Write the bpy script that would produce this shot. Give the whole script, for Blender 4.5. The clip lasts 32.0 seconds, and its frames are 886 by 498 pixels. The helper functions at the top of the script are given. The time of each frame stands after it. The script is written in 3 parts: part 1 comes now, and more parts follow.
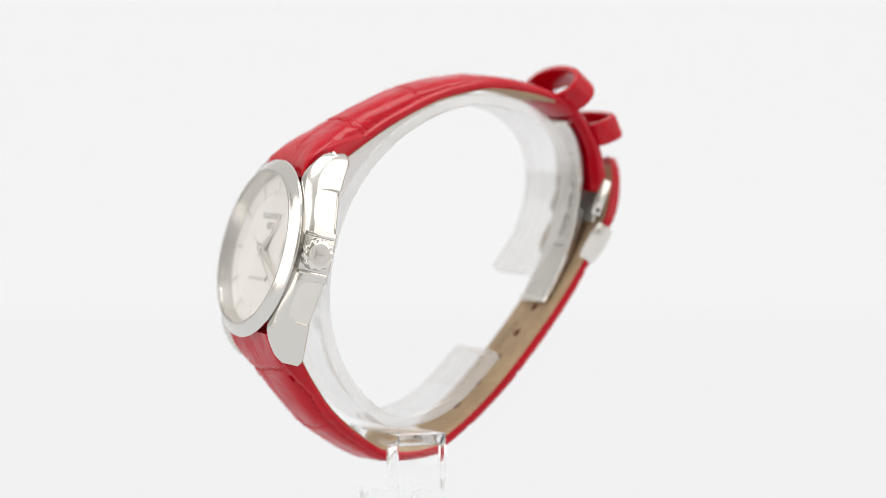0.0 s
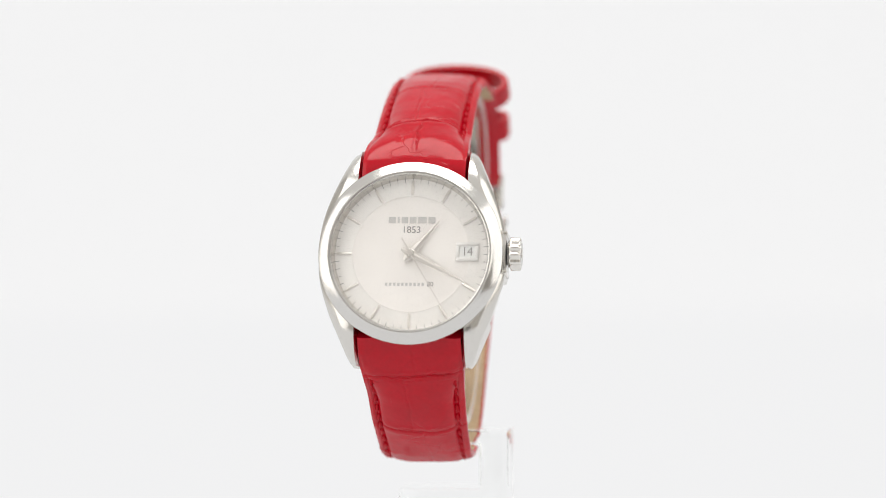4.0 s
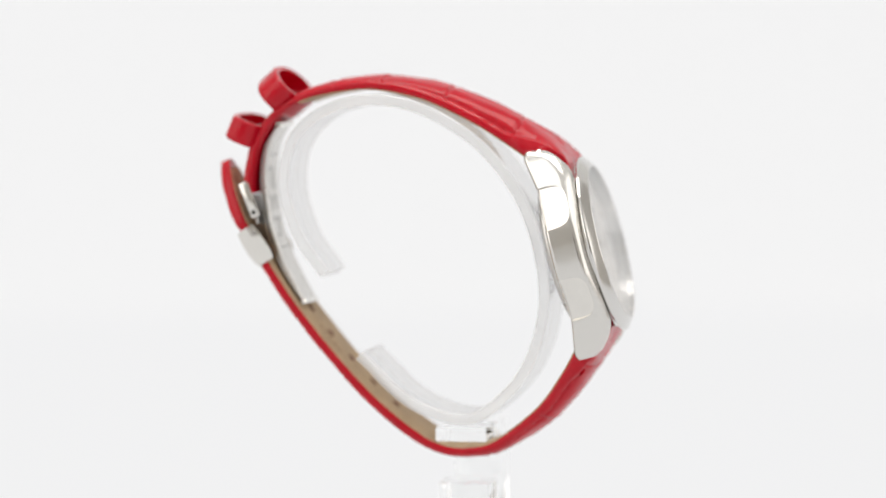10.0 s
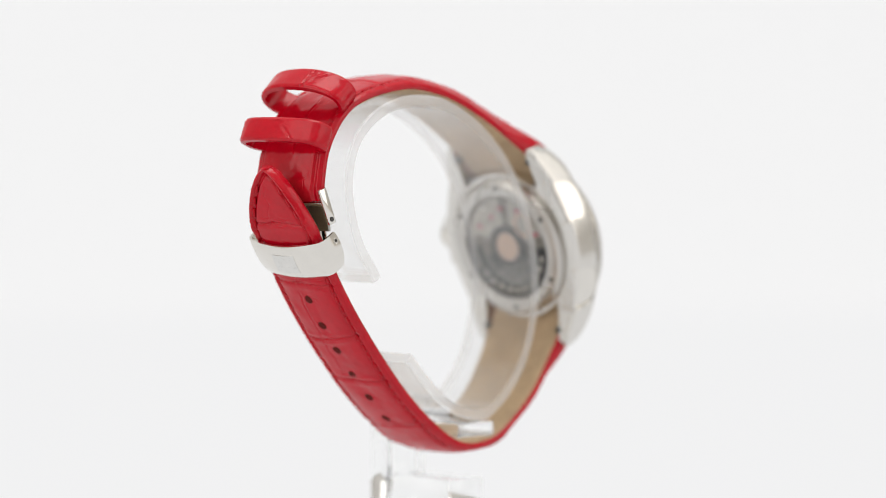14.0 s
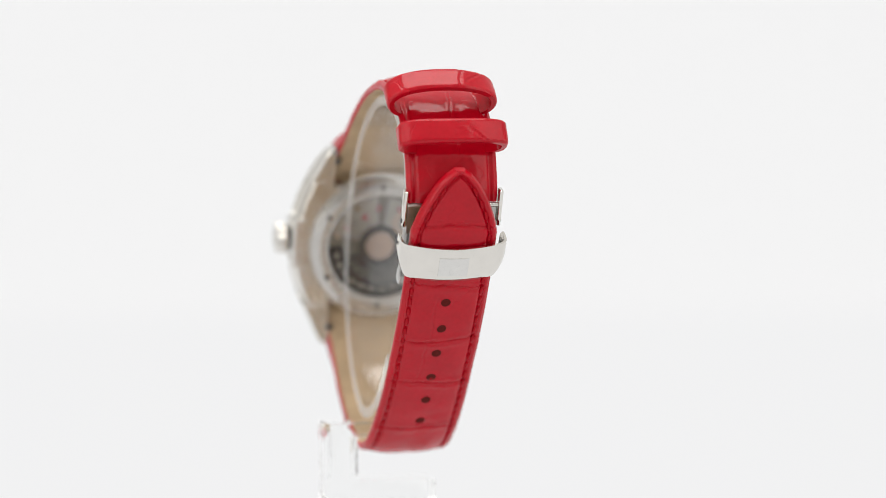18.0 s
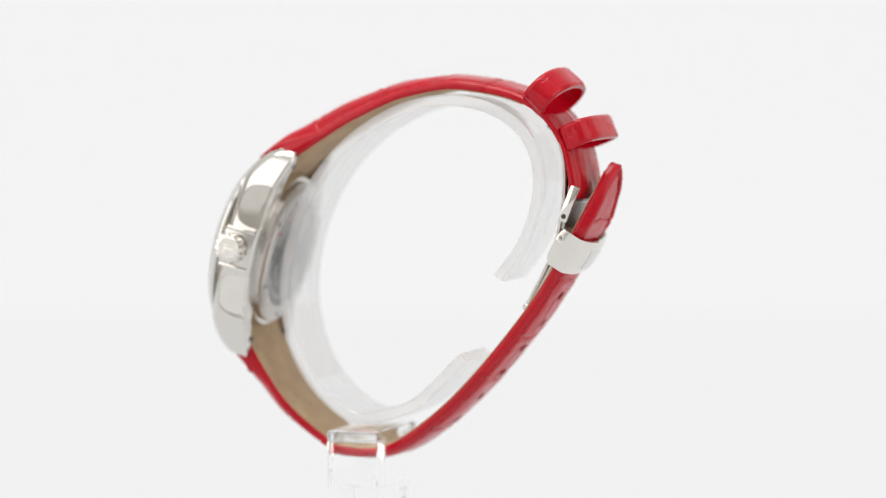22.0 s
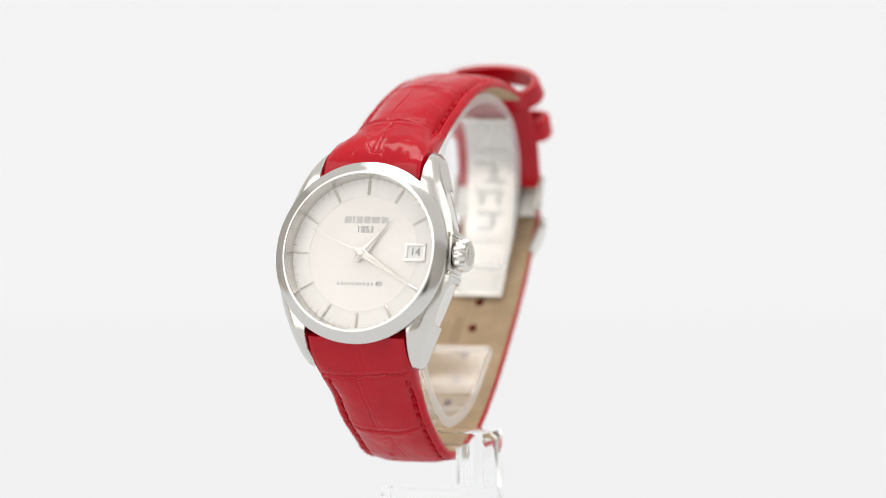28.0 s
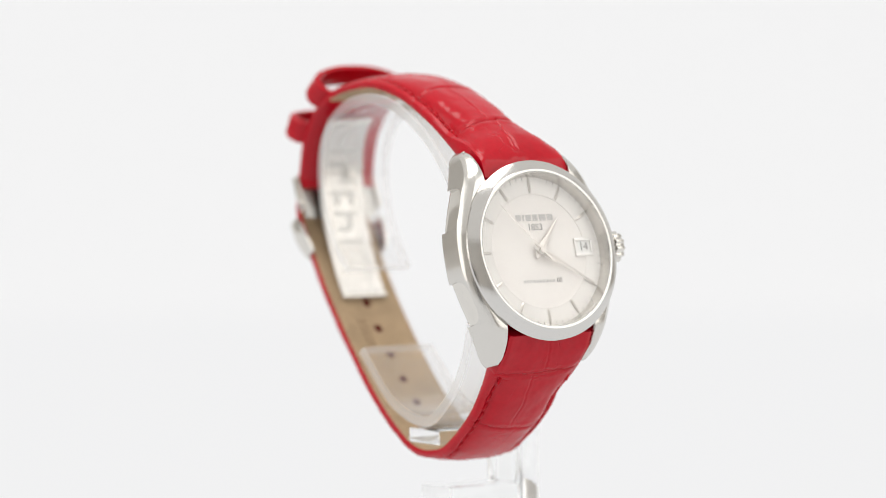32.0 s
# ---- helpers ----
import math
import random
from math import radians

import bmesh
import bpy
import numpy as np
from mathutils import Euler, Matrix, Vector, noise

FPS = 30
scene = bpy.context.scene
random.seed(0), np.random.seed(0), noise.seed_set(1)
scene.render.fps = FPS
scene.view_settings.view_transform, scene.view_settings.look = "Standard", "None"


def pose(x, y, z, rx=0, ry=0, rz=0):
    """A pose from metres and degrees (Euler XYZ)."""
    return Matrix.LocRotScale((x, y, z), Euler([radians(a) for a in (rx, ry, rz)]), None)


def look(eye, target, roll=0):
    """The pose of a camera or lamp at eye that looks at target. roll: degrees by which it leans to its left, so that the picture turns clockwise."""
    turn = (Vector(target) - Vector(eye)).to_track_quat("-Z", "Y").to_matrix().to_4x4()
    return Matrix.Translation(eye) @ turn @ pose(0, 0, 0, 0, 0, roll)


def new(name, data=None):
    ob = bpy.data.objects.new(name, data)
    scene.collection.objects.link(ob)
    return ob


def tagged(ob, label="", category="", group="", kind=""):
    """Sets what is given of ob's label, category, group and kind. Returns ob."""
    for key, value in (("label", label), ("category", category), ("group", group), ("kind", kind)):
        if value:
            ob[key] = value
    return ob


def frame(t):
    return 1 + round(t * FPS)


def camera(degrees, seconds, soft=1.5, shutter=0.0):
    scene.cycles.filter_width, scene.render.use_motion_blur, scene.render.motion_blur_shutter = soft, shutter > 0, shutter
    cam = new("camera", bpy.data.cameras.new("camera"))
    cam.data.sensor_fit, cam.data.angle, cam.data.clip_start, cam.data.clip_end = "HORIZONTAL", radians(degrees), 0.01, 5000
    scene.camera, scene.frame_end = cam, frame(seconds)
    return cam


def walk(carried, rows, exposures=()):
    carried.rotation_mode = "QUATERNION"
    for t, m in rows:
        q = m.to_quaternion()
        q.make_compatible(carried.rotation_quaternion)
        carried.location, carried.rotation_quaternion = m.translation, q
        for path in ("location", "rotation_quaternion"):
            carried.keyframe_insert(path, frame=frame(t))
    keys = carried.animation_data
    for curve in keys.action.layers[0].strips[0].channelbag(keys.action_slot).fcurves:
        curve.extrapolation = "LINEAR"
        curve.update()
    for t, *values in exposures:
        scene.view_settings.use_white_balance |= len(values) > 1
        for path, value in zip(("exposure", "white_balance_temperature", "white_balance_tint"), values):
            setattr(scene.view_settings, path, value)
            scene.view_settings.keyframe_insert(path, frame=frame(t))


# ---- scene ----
# A wristwatch on a clear display stand turns slowly in a white light tent.
# Plan in centimetres round the turning axis, z = 0 at the tent's floor.
U = 0.01
Z0 = 6.9
LENS = 12.26

cam = camera(LENS, 32.0, 0.75)
cam.data.dof.use_dof = True
cam.data.dof.focus_distance = 0.704
cam.data.dof.aperture_fstop = 9.0
EYE = (0.00356, -0.73, (2.1776 + Z0) * U)
AIM = (0.00356, 0.27, (2.1776 + Z0) * U - math.tan(0.0582))
VIEW = look(EYE, AIM, -0.196)
walk(cam, [(0.0, VIEW), (32.0, VIEW)])

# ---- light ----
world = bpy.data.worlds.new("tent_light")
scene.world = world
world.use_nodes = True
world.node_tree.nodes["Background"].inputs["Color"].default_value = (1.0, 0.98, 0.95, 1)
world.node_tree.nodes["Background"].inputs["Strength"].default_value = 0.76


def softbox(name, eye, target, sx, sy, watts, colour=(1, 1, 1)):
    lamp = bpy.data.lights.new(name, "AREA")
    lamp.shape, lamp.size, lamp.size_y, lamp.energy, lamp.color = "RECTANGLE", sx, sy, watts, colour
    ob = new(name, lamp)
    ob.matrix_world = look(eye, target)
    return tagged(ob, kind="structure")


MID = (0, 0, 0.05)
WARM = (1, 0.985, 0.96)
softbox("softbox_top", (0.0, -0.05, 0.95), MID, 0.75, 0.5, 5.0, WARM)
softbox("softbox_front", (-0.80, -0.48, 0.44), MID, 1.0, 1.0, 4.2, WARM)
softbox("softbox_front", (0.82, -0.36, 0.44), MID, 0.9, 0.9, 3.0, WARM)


# ---- materials ----
def material(name, colour, rough, metal=0.0, coat=0.0, spread=0.0, scale=900.0, bump=0.0, bump_scale=3000.0,
             stretch=(1, 1, 1), wear=0.0, transmission=0.0, ior=1.5, random=0.0, gloss=0.5):
    """A principled surface with fine grain, a broad stain and a relief, at real-world size."""
    m = bpy.data.materials.new(name)
    m.use_nodes = True
    nt = m.node_tree
    b = nt.nodes["Principled BSDF"]
    b.inputs["Base Color"].default_value = (*colour, 1)
    b.inputs["Roughness"].default_value = rough
    b.inputs["Metallic"].default_value = metal
    b.inputs["IOR"].default_value = ior
    b.inputs["Specular IOR Level"].default_value = gloss
    b.inputs["Coat Weight"].default_value = coat
    b.inputs["Coat Roughness"].default_value = 0.10
    b.inputs["Transmission Weight"].default_value = transmission
    co = nt.nodes.new("ShaderNodeTexCoord")
    mp = nt.nodes.new("ShaderNodeMapping")
    mp.inputs["Scale"].default_value = stretch
    nt.links.new(co.outputs["Object"], mp.inputs["Vector"])
    if spread or random:
        fine = nt.nodes.new("ShaderNodeTexNoise")
        fine.inputs["Scale"].default_value, fine.inputs["Detail"].default_value = scale, 4
        broad = nt.nodes.new("ShaderNodeTexNoise")
        broad.inputs["Scale"].default_value, broad.inputs["Detail"].default_value = scale / 9, 2
        mix = nt.nodes.new("ShaderNodeMath")
        mix.operation = "ADD"
        for n, o in ((fine, 0), (broad, 1)):
            nt.links.new(mp.outputs["Vector"], n.inputs["Vector"])
            nt.links.new(n.outputs["Fac"], mix.inputs[o])
        ramp = nt.nodes.new("ShaderNodeMapRange")
        ramp.inputs["From Min"].default_value, ramp.inputs["From Max"].default_value = 0.6, 1.4
        ramp.inputs["To Min"].default_value, ramp.inputs["To Max"].default_value = 1 - spread, 1 + spread
        nt.links.new(mix.outputs[0], ramp.inputs["Value"])
        tint = nt.nodes.new("ShaderNodeMix")
        tint.data_type, tint.blend_type = "RGBA", "MULTIPLY"
        tint.inputs["Factor"].default_value = 1
        tint.inputs["A"].default_value = (*colour, 1)
        nt.links.new(ramp.outputs["Result"], tint.inputs["B"])
        nt.links.new(tint.outputs["Result"], b.inputs["Base Color"])
        if wear:
            rr = nt.nodes.new("ShaderNodeMapRange")
            rr.inputs["From Min"].default_value, rr.inputs["From Max"].default_value = 0.35, 0.65
            rr.inputs["To Min"].default_value, rr.inputs["To Max"].default_value = max(0.02, rough - wear), rough + wear
            nt.links.new(broad.outputs["Fac"], rr.inputs["Value"])
            nt.links.new(rr.outputs["Result"], b.inputs["Roughness"])
    if bump:
        rel = nt.nodes.new("ShaderNodeTexNoise")
        rel.inputs["Scale"].default_value, rel.inputs["Detail"].default_value = bump_scale, 3
        nt.links.new(mp.outputs["Vector"], rel.inputs["Vector"])
        bp = nt.nodes.new("ShaderNodeBump")
        bp.inputs["Strength"].default_value, bp.inputs["Distance"].default_value = bump, 0.0001
        nt.links.new(rel.outputs["Fac"], bp.inputs["Height"])
        nt.links.new(bp.outputs["Normal"], b.inputs["Normal"])
        if coat:
            nt.links.new(bp.outputs["Normal"], b.inputs["Coat Normal"])
    return m


def wrinkled(m, scale, depth):
    """Adds broken crease lines of a pressed hide to a material's relief."""
    nt = m.node_tree
    b = nt.nodes["Principled BSDF"]
    co = nt.nodes.new("ShaderNodeTexCoord")
    warp = nt.nodes.new("ShaderNodeTexNoise")
    warp.inputs["Scale"].default_value = scale * 1.7
    off = nt.nodes.new("ShaderNodeMix")
    off.data_type = "VECTOR"
    off.inputs["Factor"].default_value = 0.004
    nt.links.new(co.outputs["Object"], off.inputs["A"])
    nt.links.new(warp.outputs["Color"], off.inputs["B"])
    nt.links.new(co.outputs["Object"], warp.inputs["Vector"])
    cell = nt.nodes.new("ShaderNodeTexVoronoi")
    cell.feature = "DISTANCE_TO_EDGE"
    cell.inputs["Scale"].default_value = scale
    nt.links.new(off.outputs["Result"], cell.inputs["Vector"])
    line = nt.nodes.new("ShaderNodeMapRange")
    line.interpolation_type = "SMOOTHSTEP"
    line.inputs["From Min"].default_value, line.inputs["From Max"].default_value = 0.0, 0.035
    nt.links.new(cell.outputs["Distance"], line.inputs["Value"])
    patch = nt.nodes.new("ShaderNodeTexNoise")
    patch.inputs["Scale"].default_value = scale * 0.9
    nt.links.new(co.outputs["Object"], patch.inputs["Vector"])
    where = nt.nodes.new("ShaderNodeMapRange")
    where.inputs["From Min"].default_value, where.inputs["From Max"].default_value = 0.51, 0.63
    nt.links.new(patch.outputs["Fac"], where.inputs["Value"])
    bp = nt.nodes.new("ShaderNodeBump")
    bp.inputs["Distance"].default_value = depth
    nt.links.new(where.outputs["Result"], bp.inputs["Strength"])
    nt.links.new(line.outputs["Result"], bp.inputs["Height"])
    old = b.inputs["Normal"].links[0].from_node
    nt.links.new(bp.outputs["Normal"], old.inputs["Normal"])
    swell = nt.nodes.new("ShaderNodeTexNoise")
    swell.inputs["Scale"].default_value, swell.inputs["Detail"].default_value = scale * 1.3, 1
    nt.links.new(co.outputs["Object"], swell.inputs["Vector"])
    soft_bump = nt.nodes.new("ShaderNodeBump")
    soft_bump.inputs["Strength"].default_value, soft_bump.inputs["Distance"].default_value = 1.0, depth * 4
    nt.links.new(swell.outputs["Fac"], soft_bump.inputs["Height"])
    nt.links.new(soft_bump.outputs["Normal"], bp.inputs["Normal"])
    return m


RED = material("red_patent_leather", (0.43, 0.0008, 0.010), 0.45, gloss=0.02, coat=0.6, spread=0.12, scale=1400, bump=0.10, bump_scale=1300, wear=0.08)
RED = wrinkled(RED, 170.0, 0.00005)
THREAD = material("red_thread", (0.42, 0.002, 0.010), 0.45, gloss=0.15, spread=0.2, scale=4000, bump=0.5, bump_scale=9000, random=0.1)
LINING = material("tan_lining", (0.44, 0.315, 0.19), 0.75, spread=0.22, scale=1800, bump=0.4, bump_scale=4000)
BRUSHED = material("brushed_steel", (0.69, 0.67, 0.635), 0.21, 1.0, spread=0.012, scale=2500, stretch=(4, 0.4, 1), wear=0.03)
POLISHED = material("polished_steel", (0.74, 0.715, 0.67), 0.10, 1.0, spread=0.04, scale=300, wear=0.04)
BEZEL = material("bezel_steel", (0.69, 0.675, 0.65), 0.15, 1.0, spread=0.012, scale=2500, wear=0.02)
SATIN = material("satin_steel", (0.67, 0.65, 0.62), 0.26, 1.0, spread=0.05, scale=500, wear=0.05)
DARKSTEEL = material("dark_steel", (0.10, 0.095, 0.09), 0.35, 1.0, spread=0.1, scale=900)
DIAL = material("silver_dial", (0.86, 0.826, 0.79), 0.5, 0.0, spread=0.03, scale=2500, bump=0.06, bump_scale=5000)
CHAPTER = material("silver_chapter_ring", (0.89, 0.865, 0.83), 0.45, 0.0, spread=0.04, scale=3000, bump=0.1, bump_scale=6000)
INK = material("grey_print", (0.30, 0.285, 0.275), 0.5, spread=0.1)
SOFTINK = material("pale_print", (0.42, 0.41, 0.39), 0.5, spread=0.1)
PALEINK = material("pale_grey_print", (0.56, 0.545, 0.525), 0.5, spread=0.1)
FRAME = material("pale_satin_steel", (0.80, 0.785, 0.76), 0.35, 0.5, spread=0.04)
DATEWHITE = material("date_disc_white", (0.82, 0.82, 0.80), 0.5, spread=0.03)
HAND = material("hand_steel", (0.72, 0.685, 0.645), 0.32, 0.65, spread=0.04)


def clear_pane(name, base, steepness=5.0):
    """Thin clear glass: straight through, with a mirror gloss by angle."""
    m = bpy.data.materials.new(name)
    m.use_nodes = True
    nt = m.node_tree
    nt.nodes.remove(nt.nodes["Principled BSDF"])
    through_glass = nt.nodes.new("ShaderNodeBsdfTransparent")
    mirror = nt.nodes.new("ShaderNodeBsdfGlossy")
    mirror.inputs["Roughness"].default_value = 0.02
    edge = nt.nodes.new("ShaderNodeLayerWeight")
    edge.inputs["Blend"].default_value = 0.5
    steep = nt.nodes.new("ShaderNodeMath")
    steep.operation, steep.inputs[1].default_value = "POWER", steepness
    gloss = nt.nodes.new("ShaderNodeMath")
    gloss.operation, gloss.inputs[1].default_value, gloss.inputs[2].default_value = "MULTIPLY_ADD", 0.7, base
    mix = nt.nodes.new("ShaderNodeMixShader")
    nt.links.new(edge.outputs["Facing"], steep.inputs[0])
    nt.links.new(steep.outputs[0], gloss.inputs[0])
    nt.links.new(gloss.outputs[0], mix.inputs["Fac"])
    nt.links.new(through_glass.outputs["BSDF"], mix.inputs[1])
    nt.links.new(mirror.outputs["BSDF"], mix.inputs[2])
    nt.links.new(mix.outputs["Shader"], nt.nodes["Material Output"].inputs["Surface"])
    return m


def milky(m, share, colour):
    """Adds a white scatter to a clear pane."""
    nt = m.node_tree
    veil = nt.nodes.new("ShaderNodeBsdfDiffuse")
    veil.inputs["Color"].default_value = (*colour, 1)
    glow = nt.nodes.new("ShaderNodeBsdfTranslucent")
    glow.inputs["Color"].default_value = (*colour, 1)
    half = nt.nodes.new("ShaderNodeMixShader")
    nt.links.new(veil.outputs["BSDF"], half.inputs[1])
    nt.links.new(glow.outputs["BSDF"], half.inputs[2])
    mix = nt.nodes.new("ShaderNodeMixShader")
    mix.inputs["Fac"].default_value = share
    out = nt.nodes["Material Output"].inputs["Surface"]
    nt.links.new(out.links[0].from_socket, mix.inputs[1])
    nt.links.new(half.outputs["Shader"], mix.inputs[2])
    nt.links.new(mix.outputs["Shader"], out)
    return m


GLASS = clear_pane("sapphire_glass", 0.020, 3.8)
# A trace of white in the sheet stands in for surface glare.
RING_FACE = milky(clear_pane("clear_acrylic_sheet", 0.045, 2.5), 0.02, (0.97, 0.965, 0.955))
# White mixed into the edge stands in for light the acrylic pipes there.
WHITE_EDGE = milky(clear_pane("whitened_acrylic_edge", 0.04), 0.30, (1.0, 1.0, 1.0))
ACRYLIC = material("clear_acrylic", (0.985, 0.99, 0.985), 0.02, transmission=1.0, ior=1.40)
PLATE = material("movement_plate", (0.22, 0.20, 0.17), 0.4, 0.8, spread=0.25, scale=2500, bump=0.2)
ROTOR = material("dark_rotor", (0.055, 0.053, 0.052), 0.35, 0.8, spread=0.2, scale=1500)
BRIDGE = material("silver_bridge", (0.42, 0.39, 0.345), 0.3, 1.0, spread=0.3, scale=1200, stretch=(1, 8, 1))
BRASS = material("brass", (0.60, 0.44, 0.34), 0.3, 1.0, spread=0.1)
JEWEL = material("ruby_jewel", (0.5, 0.06, 0.10), 0.15, 0.0, coat=0.5)
EMBLEM = material("light_satin_steel", (0.70, 0.69, 0.665), 0.22, 1.0, spread=0.04)
BACKSTEEL = material("case_back_steel", (0.55, 0.53, 0.50), 0.27, 1.0, spread=0.06, scale=500, wear=0.05)
ENGRAVED = material("engraved_steel", (0.46, 0.45, 0.43), 0.30, 1.0, spread=0.1)
STAMP = material("brown_stamp", (0.24, 0.15, 0.08), 0.7, spread=0.2)
HOLE_SHADE = material("hole_shade", (0.10, 0.014, 0.012), 0.9, gloss=0.05, spread=0.2)
# Grey of the unseen panels that dim the reflections.
PANEL_GREY = material("grey_shade_panel", (0.60, 0.585, 0.565), 0.8, spread=0.05, scale=20, bump=0.1, bump_scale=300)
WOOD = material("pale_wood_floor", (0.60, 0.56, 0.505), 0.45, spread=0.3, scale=30, stretch=(6, 0.6, 1), bump=0.1, bump_scale=200)
# Black for the shade behind the crown and for the camera's dark shape.
BLACK = material("gap_shade_camera_black", (0.012, 0.012, 0.012), 0.5, spread=0.1)


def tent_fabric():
    m = bpy.data.materials.new("white_tent_glow")
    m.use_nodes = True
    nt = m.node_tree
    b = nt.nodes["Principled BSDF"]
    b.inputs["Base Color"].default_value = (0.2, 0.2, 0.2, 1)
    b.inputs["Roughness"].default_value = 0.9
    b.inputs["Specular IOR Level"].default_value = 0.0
    # Emission gives the sweep its even white, in place of light through fabric.
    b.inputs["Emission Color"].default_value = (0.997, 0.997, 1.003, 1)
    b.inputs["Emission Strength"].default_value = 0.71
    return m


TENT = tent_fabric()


# ---- mesh helpers ----
def part(name, bm, mat, parent, label="", m=None, smooth=True, sharp=0.6):
    me = bm if isinstance(bm, bpy.types.Mesh) else bpy.data.meshes.new(name)
    if not isinstance(bm, bpy.types.Mesh):
        bmesh.ops.recalc_face_normals(bm, faces=bm.faces)
        if smooth:
            for f in bm.faces:
                f.smooth = True
            for e in bm.edges:
                if len(e.link_faces) == 2 and e.calc_face_angle(0) > sharp:
                    e.smooth = False
        bm.to_mesh(me)
        bm.free()
        me.materials.append(mat)
    ob = new(name, me)
    ob.parent = parent
    if m is not None:
        ob.matrix_basis = m
    if label:
        ob["label"] = label
    return ob


def thing(name, z, label, category):
    ob = new(name)
    ob.empty_display_size = 0.01
    ob.location = (0, 0, z)
    return tagged(ob, label, category)


def transform(bm, m):
    bmesh.ops.transform(bm, matrix=m, verts=bm.verts)
    return bm


def loft(rings, closed=True, caps=True):
    """Skin over rings of equal length; each ring is a closed loop."""
    bm = bmesh.new()
    vs = [[bm.verts.new(p) for p in r] for r in rings]
    n = len(vs[0])
    pairs = list(zip(vs, vs[1:])) + ([(vs[-1], vs[0])] if not closed else [])
    for a, b in pairs:
        for i in range(n):
            bm.faces.new((a[i], a[(i + 1) % n], b[(i + 1) % n], b[i]))
    if caps and closed:
        bm.faces.new(list(reversed(vs[0])))
        bm.faces.new(vs[-1])
    return bm


def lathe(profile, steps=96, m=None):
    """A body of revolution round local z from (r, z) points that close on themselves."""
    rings = []
    for k in range(steps):
        a = 2 * math.pi * k / steps
        rings.append([(r * math.cos(a), r * math.sin(a), z) for r, z in profile])
    bm = loft(rings, closed=False)
    bmesh.ops.remove_doubles(bm, verts=bm.verts, dist=1e-7)
    return transform(bm, m) if m is not None else bm


def disc(r, z0, z1, steps=72, bev=0.0, m=None):
    prof = [(0, z0), (r - bev, z0), (r, z0 + bev), (r, z1 - bev), (r - bev, z1), (0, z1)] if bev else [(0, z0), (r, z0), (r, z1), (0, z1)]
    bm = bmesh.new()
    cols = []
    for k in range(steps):
        a = 2 * math.pi * k / steps
        cols.append([bm.verts.new((q * math.cos(a), q * math.sin(a), z)) for q, z in prof[1:-1]])
    lo, hi = bm.verts.new((0, 0, z0)), bm.verts.new((0, 0, z1))
    for k in range(steps):
        a, b = cols[k], cols[(k + 1) % steps]
        bm.faces.new((lo, b[0], a[0]))
        bm.faces.new((hi, a[-1], b[-1]))
        for i in range(len(a) - 1):
            bm.faces.new((a[i], b[i], b[i + 1], a[i + 1]))
    return transform(bm, m) if m is not None else bm


def block(x0, x1, y0, y1, z0, z1, bev=0.0, seg=2, m=None):
    bm = bmesh.new()
    bmesh.ops.create_cube(bm, size=1, matrix=Matrix.Translation(((x0 + x1) / 2, (y0 + y1) / 2, (z0 + z1) / 2)) @ Matrix.Diagonal((x1 - x0, y1 - y0, z1 - z0, 1)))
    if bev:
        bmesh.ops.bevel(bm, geom=bm.edges[:], offset=bev, segments=seg, affect="EDGES", profile=0.5)
    return transform(bm, m) if m is not None else bm


def rod(p, q, r, steps=12, ball=False):
    p, q = Vector(p), Vector(q)
    d = (q - p).length
    bm = disc(r, 0, d, steps, bev=r * 0.35 if not ball else r * 0.9)
    return transform(bm, Matrix.Translation(p) @ (q - p).to_track_quat("Z", "Y").to_matrix().to_4x4())


def join(*bms):
    out = bmesh.new()
    for b in bms:
        me = bpy.data.meshes.new("tmp")
        b.to_mesh(me)
        b.free()
        out.from_mesh(me)
        bpy.data.meshes.remove(me)
    return out


def glide(points, n):
    """Even steps along a smooth curve through points of any width."""
    pts = [np.array(p, float) for p in points]
    pts = [2 * pts[0] - pts[1]] + pts + [2 * pts[-1] - pts[-2]]
    fine = []
    for i in range(1, len(pts) - 2):
        a, b, c, d = pts[i - 1:i + 3]
        for k in range(40):
            u = k / 40
            fine.append(0.5 * (2 * b + (c - a) * u + (2 * a - 5 * b + 4 * c - d) * u * u + (3 * b - a - 3 * c + d) * u ** 3))
    fine.append(pts[-2])
    fine = np.array(fine)
    s = np.concatenate([[0], np.cumsum(np.hypot(*np.diff(fine[:, :2], axis=0).T))])
    at = np.linspace(0, s[-1], n)
    return np.array([np.interp(at, s, fine[:, j]) for j in range(fine.shape[1])]).T, at


def frames(path):
    """Tangent and outward normal in the y, z plane for a path that runs round the wrist."""
    t = np.gradient(path[:, :2], axis=0)
    t /= np.linalg.norm(t, axis=1)[:, None]
    return t


def at_z(z):
    return (z + Z0) * U


# ---- setting: a white sweep of fabric, given its own glow ----
def sweep():
    bm = bmesh.new()
    prof = [(-0.74, 0.0), (-0.07, 0.0), (0.05, 0.0), (0.2, 0.0), (0.5, 0.0)]
    for k in range(1, 13):
        a = math.pi / 2 * k / 12
        prof.append((0.5 + 0.5 * math.sin(a), 0.5 - 0.5 * math.cos(a)))
    prof += [(1.0, 1.0), (1.0, 1.8)]
    cols = [[bm.verts.new((x, y, z)) for y, z in prof] for x in (-0.5, -0.25, 0, 0.25, 0.5)]
    for a, b in zip(cols, cols[1:]):
        for i in range(len(prof) - 1):
            bm.faces.new((a[i], b[i], b[i + 1], a[i + 1]))
    bmesh.ops.solidify(bm, geom=bm.faces[:], thickness=-0.004)
    return bm


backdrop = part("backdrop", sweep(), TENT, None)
tagged(backdrop, "seamless white light tent backdrop with an even added glow", "backdrop", kind="structure")

